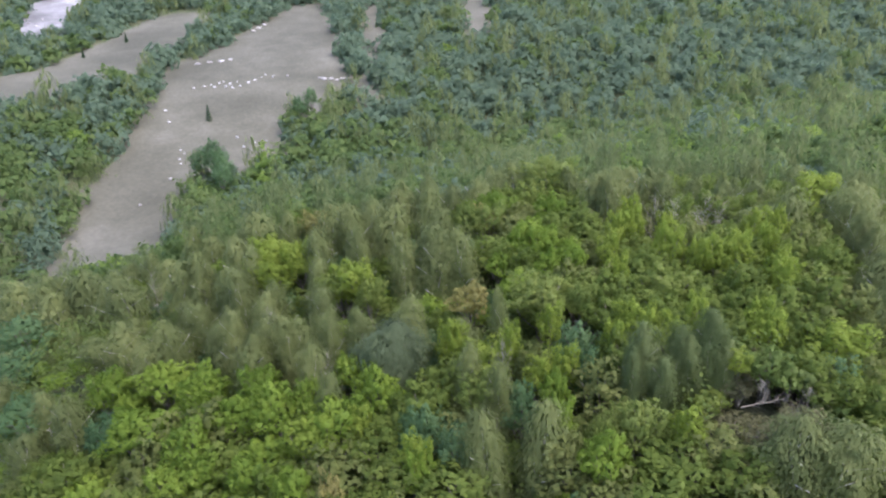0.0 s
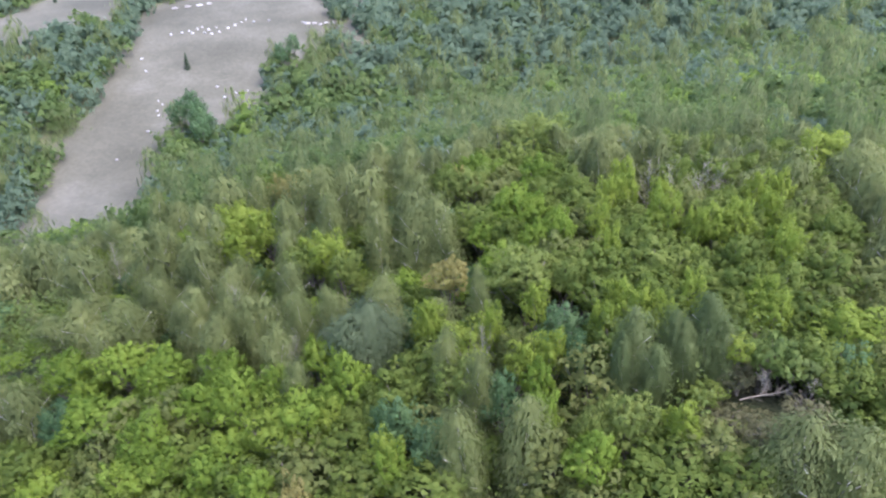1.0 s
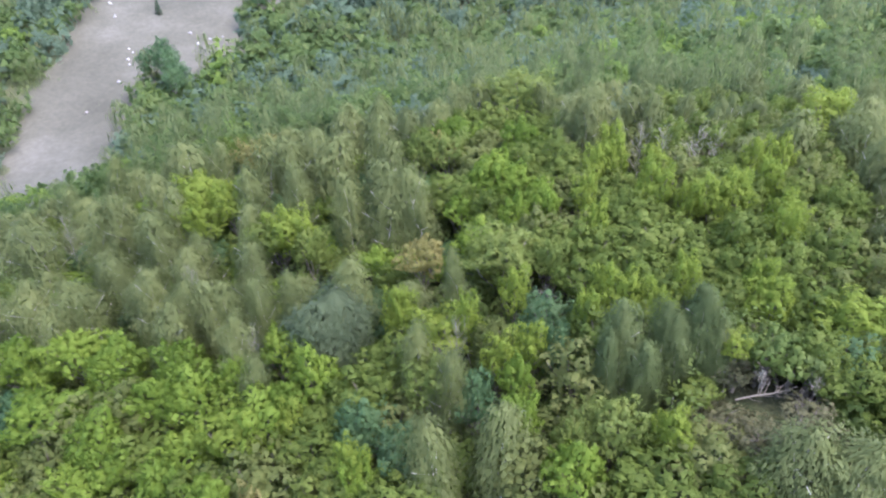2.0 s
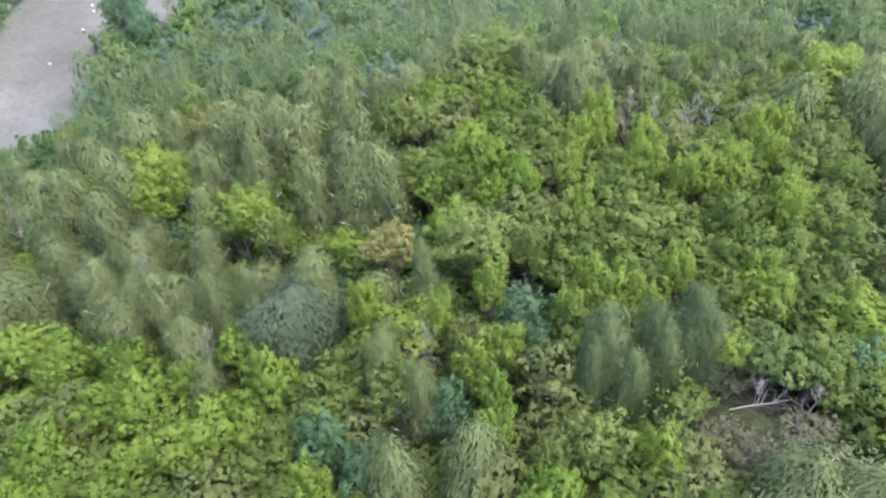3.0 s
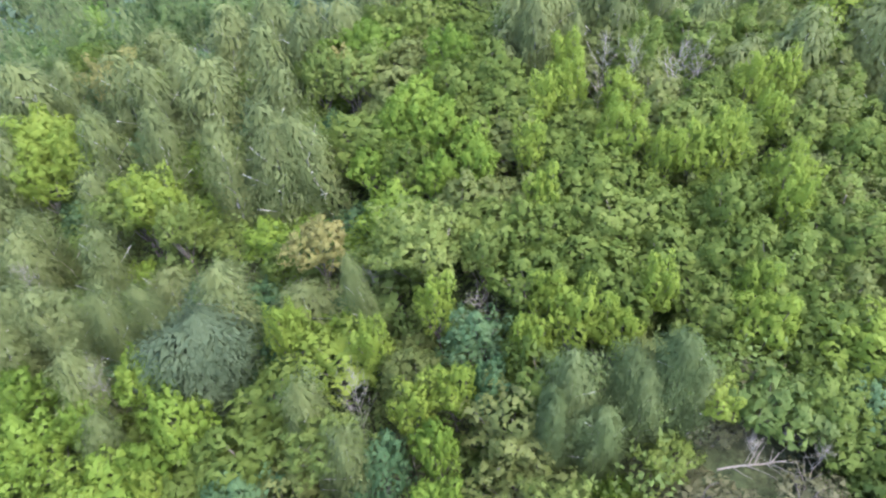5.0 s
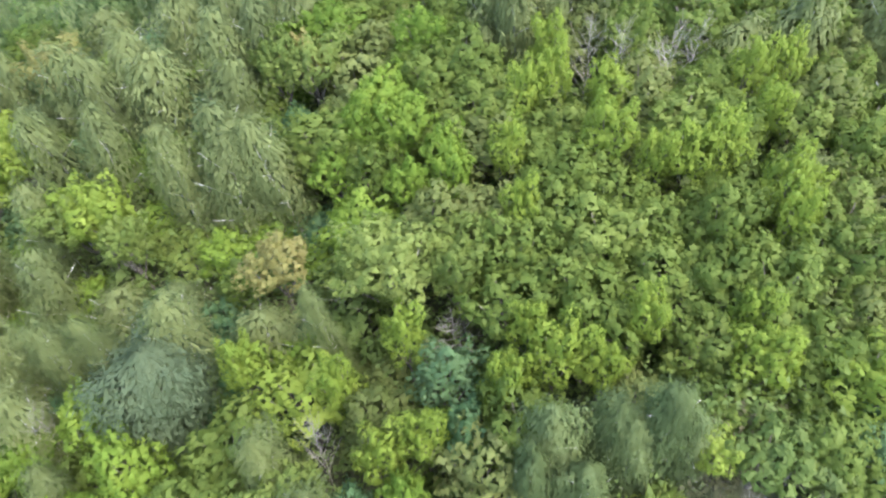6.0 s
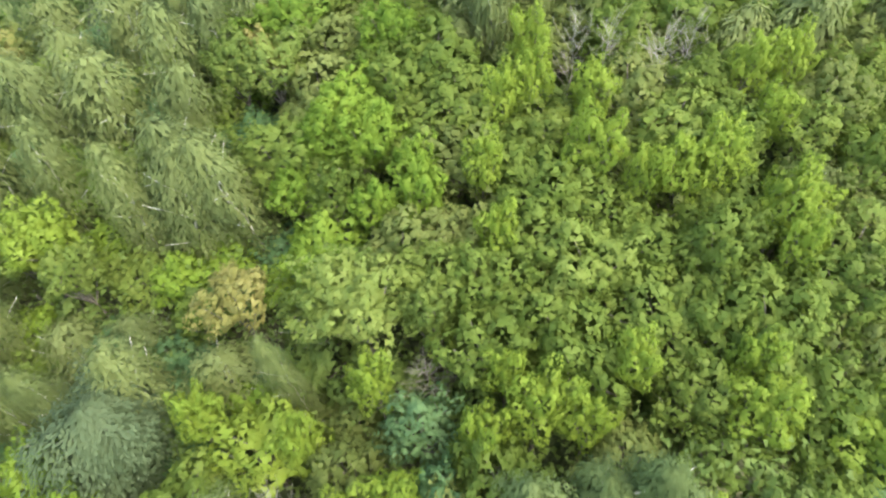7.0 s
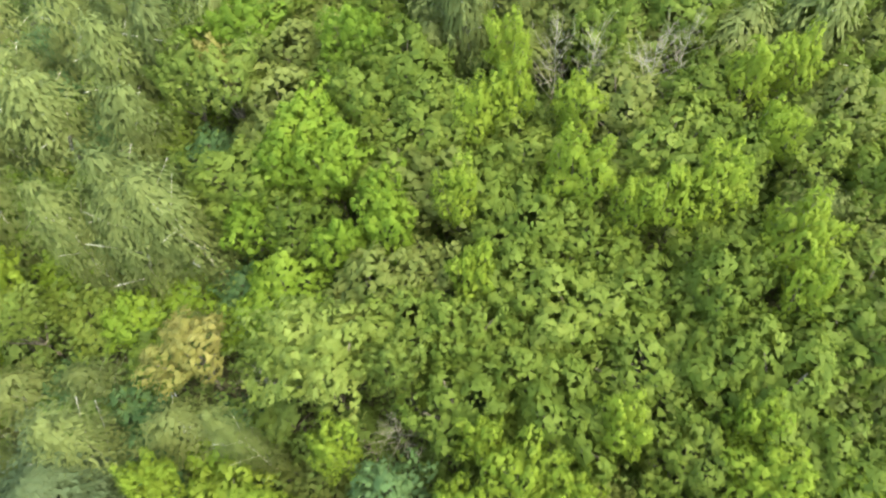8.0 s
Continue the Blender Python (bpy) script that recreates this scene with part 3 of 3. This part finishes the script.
for x, y, top, r in BIRCHES_OUTER_MORE:
    grow("slim" if y > 62 else "birch", x, y, top, r, group="birches of the ridge")
GREY_BIRCHES = [
    (16.8, 40.1, 18.9, 1.35), (14.4, 40, 17.6, 1.3), (12.6, 39.8, 17.7, 1.4), (15.6, 39.7, 17.2, 1.2), (13.4, 38.9, 16.2, 1.2), (11.6, 39.2, 16.6, 1.1), (17.4, 39.2, 17.0, 1.1),
]
for x, y, top, r in GREY_BIRCHES:
    grow("grey", x, y, top, r, group="grey birches by the gap")
WILLOWS = [
    (-5, 47.1, 14.8, 3.2),
]
for x, y, top, r in WILLOWS:
    grow("willow", x, y, top, r, group="")


for x, y, top, r in [(-15.9, 52.9, 13.0, 0.9), (-9.4, 45.7, 13.3, 0.9), (-30.1, 64.6, 11.6, 0.9), (3.3, 41.7, 15.7, 0.9)]:
    grow("bare", x, y, top, r, group="dead trees")
for x, y, top, r in [(22.6, 59.3, 20.0, 1.3), (19.9, 60.6, 19.7, 1.2), (18.6, 61.2, 19.5, 1.2), (24.2, 60.6, 19.3, 1.0), (18.9, 37.3, 15.4, 1.0), (21.6, 37.0, 15.0, 0.95), (9.6, 47.2, 14.2, 1.4), (4.2, 50.6, 13.0, 1.2)]:
    grow("bare", x, y, top, r, group="dead trees")


def fallen_log(x, y, length, turn, seed):
    """A bleached trunk on the ground with stubs of branches."""
    rng = np.random.default_rng(seed)
    pieces = [tube(bent(rng, (-length / 2, 0, 0.12), (length / 2, 0, 0.16), 6, 0.05), [0.05, 0.048, 0.045, 0.04, 0.033, 0.025, 0.015], 8)]
    for i in range(9):
        k = rng.uniform(-0.3, 0.5) * length
        side = rng.choice([-1, 1])
        pieces.append(tube(bent(rng, (k, 0, 0.14), (k + rng.uniform(0.2, 0.9), side * rng.uniform(0.3, 1.0), rng.uniform(0.2, 0.9)), 2, 0.04), [0.025, 0.015, 0.006], 4))
    log = new("fallen_log")
    part("trunk", mesh_of("trunk", *pieces[0], smooth=True), WEATHERED, log)
    for p in pieces[1:]:
        part("branch", mesh_of("branch", *p, smooth=True), WEATHERED, log)
    slope = math.atan2(float(land(x + math.cos(turn), y + math.sin(turn)) - land(x - math.cos(turn), y - math.sin(turn))), 2)
    log.matrix_basis = Matrix.Translation((x, y, float(land(x, y)) + 0.02)) @ Euler((0, -slope, turn)).to_matrix().to_4x4()
    return tagged(log, "bleached fallen trunk with broken branches on open ground", "log")


fallen_log(19.0, 37.0, 2.6, -0.12, 1)
fallen_log(20.8, 36.0, 2.0, 0.9, 2)
fallen_log(-37.6, 58.2, 2.6, 0.1, 3)

for x, y, r in [(-65, 186, 2.9), (-62, 181, 2.9), (-59, 176, 2.9), (-66, 180, 2.6), (-58, 170, 2.7), (-44, 223, 2.6), (-47, 216, 2.4)]:
    grow("ash", x, y, float(canopy(x, y)) + 4.5, r * 1.25, group="trees at the field's edge")

# ---- the wood between them ----
def crowded(x, y, gap):
    return any(abs(x - a) < 5 and abs(y - b) < 5 and math.hypot(x - a, y - b) < max(gap * 0.75, 0.5 * r + gap * 0.42) for a, b, r in STANDING)


def seen_from_above(x, y, margin=4.0):
    return -0.76 * y - margin < x - 3 < 0.84 * y + margin


TALL = [(x, y) for x, y, top, r in BIRCHES + BIRCHES_OUTER + BIRCHES_MORE + GREY_BIRCHES + WILLOWS]
CLEAR = [(WILLOWS[0][0], WILLOWS[0][1], 3.7), (WILLOWS[0][0], WILLOWS[0][1] - 1.5, 2.8), (18.0, 35.2, 1.9), (20.5, 34.6, 2.0), (23.2, 35.0, 1.8), (17.2, 37.6, 1.2), (-36.5, 58.0, 2.6), (-34.5, 57.0, 1.6), (19.8, 37.0, 2.4), (22.0, 36.0, 1.6), (30.5, 59.5, 1.6), (4.2, 50.6, 2.3), (9.6, 47.2, 2.2)]
tries = random.Random(9)
for _ in range(11000):
    y = tries.uniform(20, 76)
    x = tries.uniform(-56, 62)
    left = x < 4 and y > 46
    gap = tries.uniform(3.2, 5.2) if left else 2.15
    if not seen_from_above(x, y) or crowded(x, y, gap) or any(math.hypot(x - a, y - b) < r for a, b, r in CLEAR):
        continue
    c = float(canopy(x, y))
    if any(abs(x - a) < 1.9 and 0 < b - y < 3.4 for a, b in TALL):
        c -= 1.9
    v = wobble(x, y, 11.0, 7.0) + tries.uniform(-0.35, 0.35)
    if left and v > -0.35 or (x > 0.62 * y + 1 and y > 40 and v > -0.25) or (x > 26 and y > 46 and v > 0.0) or (y > 62 and v > 0.05):
        grow("slim" if y > 60 else "birch", x, y, c + tries.uniform(-1.8, 1.9), tries.uniform(1.5, 2.5), group="birches of the wood")
    elif 3 < x < 13 and y < 40 and v > 0.05:
        grow("ash", x, y, c + tries.uniform(-1.2, 0.6), tries.uniform(1.4, 2.0), group="ashes of the wood")
    elif v < -0.42 and y < 60 and x < 14:
        grow("maple", x, y, c + tries.uniform(-1.2, 0.4), tries.uniform(1.3, 1.9), group="maples of the wood")
    else:
        q = tries.random() + 0.3 * wobble(x, y, 6.0, 12.0)
        sort = "tan" if q < 0.36 else "oak" if q < 0.97 or x > 14 else "maple" if q < 1.08 else "lime"
        grow(sort, x, y, c + tries.uniform(-0.9, 0.7), tries.uniform(1.9, 2.6), group={"maple": "maples of the wood", "lime": "limes of the wood"}.get(sort, "oaks of the wood"))


for x, y in [(16.9, 36.2), (18.2, 35.0), (19.6, 34.2), (21.0, 33.9), (22.4, 34.4), (23.7, 35.2), (18.0, 33.3), (20.6, 35.3), (22.0, 35.9), (24.3, 36.7), (17.4, 34.2), (23.4, 33.6), (18.2, 38.6), (16.6, 37.6)]:
    grow("dry", x, y, float(land(x, y)) + tries.uniform(1.0, 2.0), tries.uniform(1.0, 1.5), group="dry shrubs in the gap")
for _ in range(9000):      # lower trees between the birches
    y, x = tries.uniform(46, 74), tries.uniform(-50, 4)
    if seen_from_above(x, y) and not any(abs(x - a) < 4 and abs(y - b) < 4 and math.hypot(x - a, y - b) < 1.15 + 0.35 * r for a, b, r in STANDING) and math.hypot(x + 36.5, y - 58) > 2.6:
        grow(tries.choice(("ash", "oak", "maple", "maple", "oak")), x, y, float(canopy(x, y)) - tries.uniform(1.8, 3.4), tries.uniform(1.3, 1.8), group="low trees between the birches")
for x, y, top in [(24.3, 38.7, 16.0), (25.2, 36.3, 14.6), (25.9, 38.2, 15.4)]:
    grow("ash" if top > 15.9 else "oak", x, y, top, 1.6, group="trees by the gap")
for k in range(16):
    x, y = 18.6 + 0.55 * k, 39.6 + 1.1 * math.sin(2.3 * k)
    grow("shrub" if k % 3 else "dry", x, y, float(land(x, y)) + tries.uniform(2.6, 4.2), tries.uniform(1.2, 1.7), group="shrubs behind the gap")
for x, y in [(22.8, 37.7), (23.6, 36.4), (22.3, 38.6), (24.4, 37.4), (23.0, 35.6), (24.6, 35.9)]:
    grow("shrub", x, y, float(land(x, y)) + tries.uniform(2.2, 3.2), tries.uniform(1.1, 1.5), group="shrubs behind the gap")
bushes = 0
for _ in range(9000):
    y, x = tries.uniform(26, 66), tries.uniform(-42, 48)
    if bushes < 150 and seen_from_above(x, y, 0) and not any(abs(x - a) < 3 and abs(y - b) < 3 and math.hypot(x - a, y - b) < 0.95 + 0.2 * r for a, b, r in STANDING) and math.hypot(x - 20, y - 37) > 2.0:
        bushes += 1
        grow("shrub", x, y, float(canopy(x, y)) - tries.uniform(2.2, 3.4), tries.uniform(1.3, 1.8), group="shrubs under the trees")


# ---- woods on the far slopes ----
def crown_models(seed, lobes, leaves, size):
    """Crowns to repeat over the far slopes, for each sort of leaf: haze-tinted, oak, birch, lime."""
    rng = np.random.default_rng(seed)
    def both(batches):
        return np.concatenate([b[0] for b in batches]), np.concatenate([b[1] for b in batches]).reshape(-1, 3, 3)
    round_ones = [both(broadleaf_crown(rng, TREE, 2.5, lobes, leaves, size, tall)[0]) for tall in (0.9, 1.15, 0.8, 1.3)]
    plumed = [both(birch_crown(rng, np.array([0.2, 0.1 * k, TREE + 0.8]), 2.2, lobes * 3, leaves, size * 1.35, 2.2)[0]) for k in range(3)]
    return [round_ones[:2] + round_ones[3:], round_ones, plumed, round_ones]


def far_wood(name, label, y1, y2, spacing, seed, lobes, leaves, size, mix):
    """A closed wood over the land, with the open fields left out."""
    pick = random.Random(seed)
    models = crown_models(seed, lobes, leaves, size)
    out, tone = [], []
    y = y1
    while y < y2:
        half = 0.74 * abs(y) + (14 if y > 70 else 50)
        gap = spacing * (1 + (0.35 * (y - y1) / (y2 - y1) if y > 70 else 0))
        x = -half
        while x < half + 0.1 * abs(y):
            px, py = x + pick.uniform(-0.45, 0.45) * gap, y + pick.uniform(-0.45, 0.45) * gap
            x += gap
            if in_open(px, py) or openness(px, py, "main") > -1 or (19 < py < 76 and seen_from_above(px, py)):
                continue
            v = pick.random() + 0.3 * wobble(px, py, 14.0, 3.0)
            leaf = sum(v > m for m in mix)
            tris, normals = pick.choice(models[leaf])
            s = pick.uniform(0.75, 1.25) * gap / (4.2 if y < 135 else 3.2)
            t = pick.uniform(0, 6.28)
            turn = np.array([[math.cos(t), -math.sin(t), 0], [math.sin(t), math.cos(t), 0], [0, 0, 1]])
            tall = pick.uniform(0.9, 1.4) if leaf == 2 else pick.uniform(0.82, 1.14)
            if px < -17 and 92 < py < 141:
                tall *= 0.45      # young growth in the hollow
            out.append(((tris - [0, 0, TREE]) @ turn.T * [s, s, s * tall] + [px, py, float(land(px, py)) + TREE * tall], unit(normals @ turn.T + [0, 0, 0.1 if y < 100 else 0.4 if y < 135 else 0.7]).reshape(-1, 3)))
            tone.append(np.full(len(tris), leaf, np.int32))
        y += gap * 0.9
    ob = new(name, foliage(name, *out))
    for m in (FAR_HAZED, FAR_OAK, FAR_BIRCH, FAR_LIME):
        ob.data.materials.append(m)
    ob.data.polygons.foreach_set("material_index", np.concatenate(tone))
    return tagged(ob, label, "woodland", kind="stuff")


far_wood("far_wood", "dense mixed woodland on the crest of the ridge", 74, 100, 3.7, 2, 14, 640, 0.36, (0.04, 0.5, 0.92))
far_wood("far_wood", "dense mixed woodland over the slope behind the ridge", 100, 135, 3.8, 5, 7, 130, 0.7, (-1, 0.6, 0.95))
# the farther wood takes more of the leaf with haze in its colour
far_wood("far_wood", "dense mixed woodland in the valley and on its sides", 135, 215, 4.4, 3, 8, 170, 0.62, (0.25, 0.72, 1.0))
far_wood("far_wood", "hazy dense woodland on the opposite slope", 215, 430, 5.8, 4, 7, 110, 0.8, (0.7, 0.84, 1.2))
far_wood("wood_behind", "woodland going on behind and beside the gap", -40, 20, 3.9, 8, 10, 320, 0.46, (0.06, 0.6, 0.9))

# ---- low growth under the trees ----
def undergrowth(count, seed):
    rng = np.random.default_rng(seed)
    x, y = rng.uniform(-56, 64, count), rng.uniform(18, 80, count)
    keep = (x - 3 > -0.78 * y - 6) & (x - 3 < 0.84 * y + 6) & (np.hypot(x - MOUNDS[0][0] - 0.6, y - MOUNDS[0][1] + 1.0) > 4.6)
    x, y = x[keep], y[keep]
    at = np.stack([x, y, land(x, y) + 0.2 + 4.6 * rng.uniform(0, 1, len(x)) ** 1.1], 1)
    up = np.tile([0.0, 0.0, 1.0], (len(x), 1))
    ob = new("undergrowth", foliage("undergrowth", blades(rng, at, up, 0.3, 0.85, 0.6)))
    ob.data.materials.append(SHRUB)
    return tagged(ob, "tangled green undergrowth of saplings beneath the trees", "undergrowth", kind="stuff")


undergrowth(190000, 6)


# ---- things on the far fields ----
def stone_mesh(seed):
    """A weathered boulder, flat below."""
    rng = random.Random(seed)
    bm = bmesh.new()
    bmesh.ops.create_icosphere(bm, subdivisions=2, radius=0.5)
    for v in bm.verts:
        v.co *= 1 + 0.35 * noise.noise(v.co * 2.2 + Vector((seed, 0, 0))) + rng.uniform(-0.04, 0.04)
        v.co.z = max(v.co.z * 0.75, -0.18)
    me = bpy.data.meshes.new("boulder")
    bm.to_mesh(me)
    bm.free()
    me.materials.append(STONE)
    return me


STONE = field_material("limestone", (0.25, 0.235, 0.21), (0.36, 0.345, 0.315), (0.48, 0.465, 0.43))
STONES = [stone_mesh(k) for k in (1, 2, 3, 4)]


def boulder(x, y, size, long=1.0, turn=None):
    ob = new("boulder", STONES[rnd.randrange(4)])
    turn = rnd.uniform(0, 6.28) if turn is None else turn
    ob.matrix_basis = Matrix.LocRotScale((x, y, float(land(x, y)) + 0.45 + 0.05 * size), Euler((0, 0, turn)), (size * long, size, size * 0.9))
    return tagged(ob, "pale weathered boulder lying on the bare field", "boulder", "boulders on the field")


for x, y in [(-89.3, 246.2), (-86.1, 247.9), (-84.1, 249.5), (-82.4, 247.5), (-81.8, 251.3), (-80.7, 253.0), (-78.6, 248.3), (-77.9, 250.9), (-76.0, 247.3), (-75.8, 252.7), (-73.9, 249.1),
             (-71.7, 252.5), (-70.0, 255.3), (-67.5, 260.7), (-68.4, 258.4), (-64.3, 259.2), (-59.4, 260.8)]:
    boulder(x, y, rnd.uniform(0.6, 1.2))
for x, y in [(-47.5, 260), (-45.8, 259.2), (-43.4, 259.6), (-41.2, 258.8), (-39.3, 260.2), (-37.3, 260.5), (-27.9, 257.1)]:
    boulder(x, y, rnd.uniform(1.0, 1.5), 1.5, rnd.uniform(-0.2, 0.2))
for x, y in [(-55.1, 236.1), (-65.5, 211.3), (-62, 205.5), (-59.3, 208.2), (-56.1, 209.5), (-80.2, 202.9), (-78.5, 201), (-78.9, 197.7), (-77.8, 195.2), (-78, 187), (-81.4, 173.2), (-89.1, 219.9), (-93, 227.8), (-73.5, 203)]:
    boulder(x, y, rnd.uniform(0.55, 1.0))
for x, y in [(-96.0, 272.6), (-91.8, 274.6), (-87.9, 275.9), (-85.0, 278.1), (-86.6, 321.8), (-85.2, 326.5), (-84.0, 332.3)]:
    boulder(x, y, rnd.uniform(0.9, 1.5), 1.9, rnd.uniform(0.0, 0.6))
for x, y in [(-170, 262), (-168.5, 263), (-199, 345), (-196, 352), (-193, 340)]:
    boulder(x, y, rnd.uniform(1.0, 1.8))
boulder(-35.0, 58.0, 0.45)


def spruce(x, y, height, seed):
    """A small dark conifer: whorls of drooping boughs, narrower towards the top."""
    rng = np.random.default_rng(seed)
    tree = new("spruce_tree")
    part("trunk", mesh_of("trunk", *tube([(0, 0, -0.3), (0, 0, height * 0.5), (0, 0, height)], [0.14, 0.09, 0.02], 6), smooth=True), BARK, tree)
    n = 1400
    h = rng.uniform(0.06, 1.0, n)
    ring = np.round(h * 14) / 14
    t = rng.uniform(0, 6.28, n)
    r = 0.27 * height * (1.03 - ring) * np.sqrt(rng.uniform(0.05, 1, n))
    at = np.stack([r * np.cos(t), r * np.sin(t), height * ring - 0.25 * r + rng.normal(size=n) * 0.06], 1)
    out = unit(np.stack([np.cos(t), np.sin(t), 0.5 + 0 * t], 1))
    part("crown", foliage("crown", blades(rng, at, out, 0.3, 0.5, 0.4, 0.3)), SPRUCE, tree)
    tree.matrix_basis = Matrix.Translation((x, y, float(land(x, y)) + 0.2))
    return tagged(tree, "small dark spruce standing alone on the bare field", "tree")


SPRUCE = leaf_material("spruce_needle", (0.025, 0.045, 0.02), (0.04, 0.07, 0.03), (0.06, 0.095, 0.045))
spruce(-76.9, 221.5, 5.2, 1)
spruce(-137.5, 308, 4.0, 2)
spruce(-146, 286, 3.2, 3)
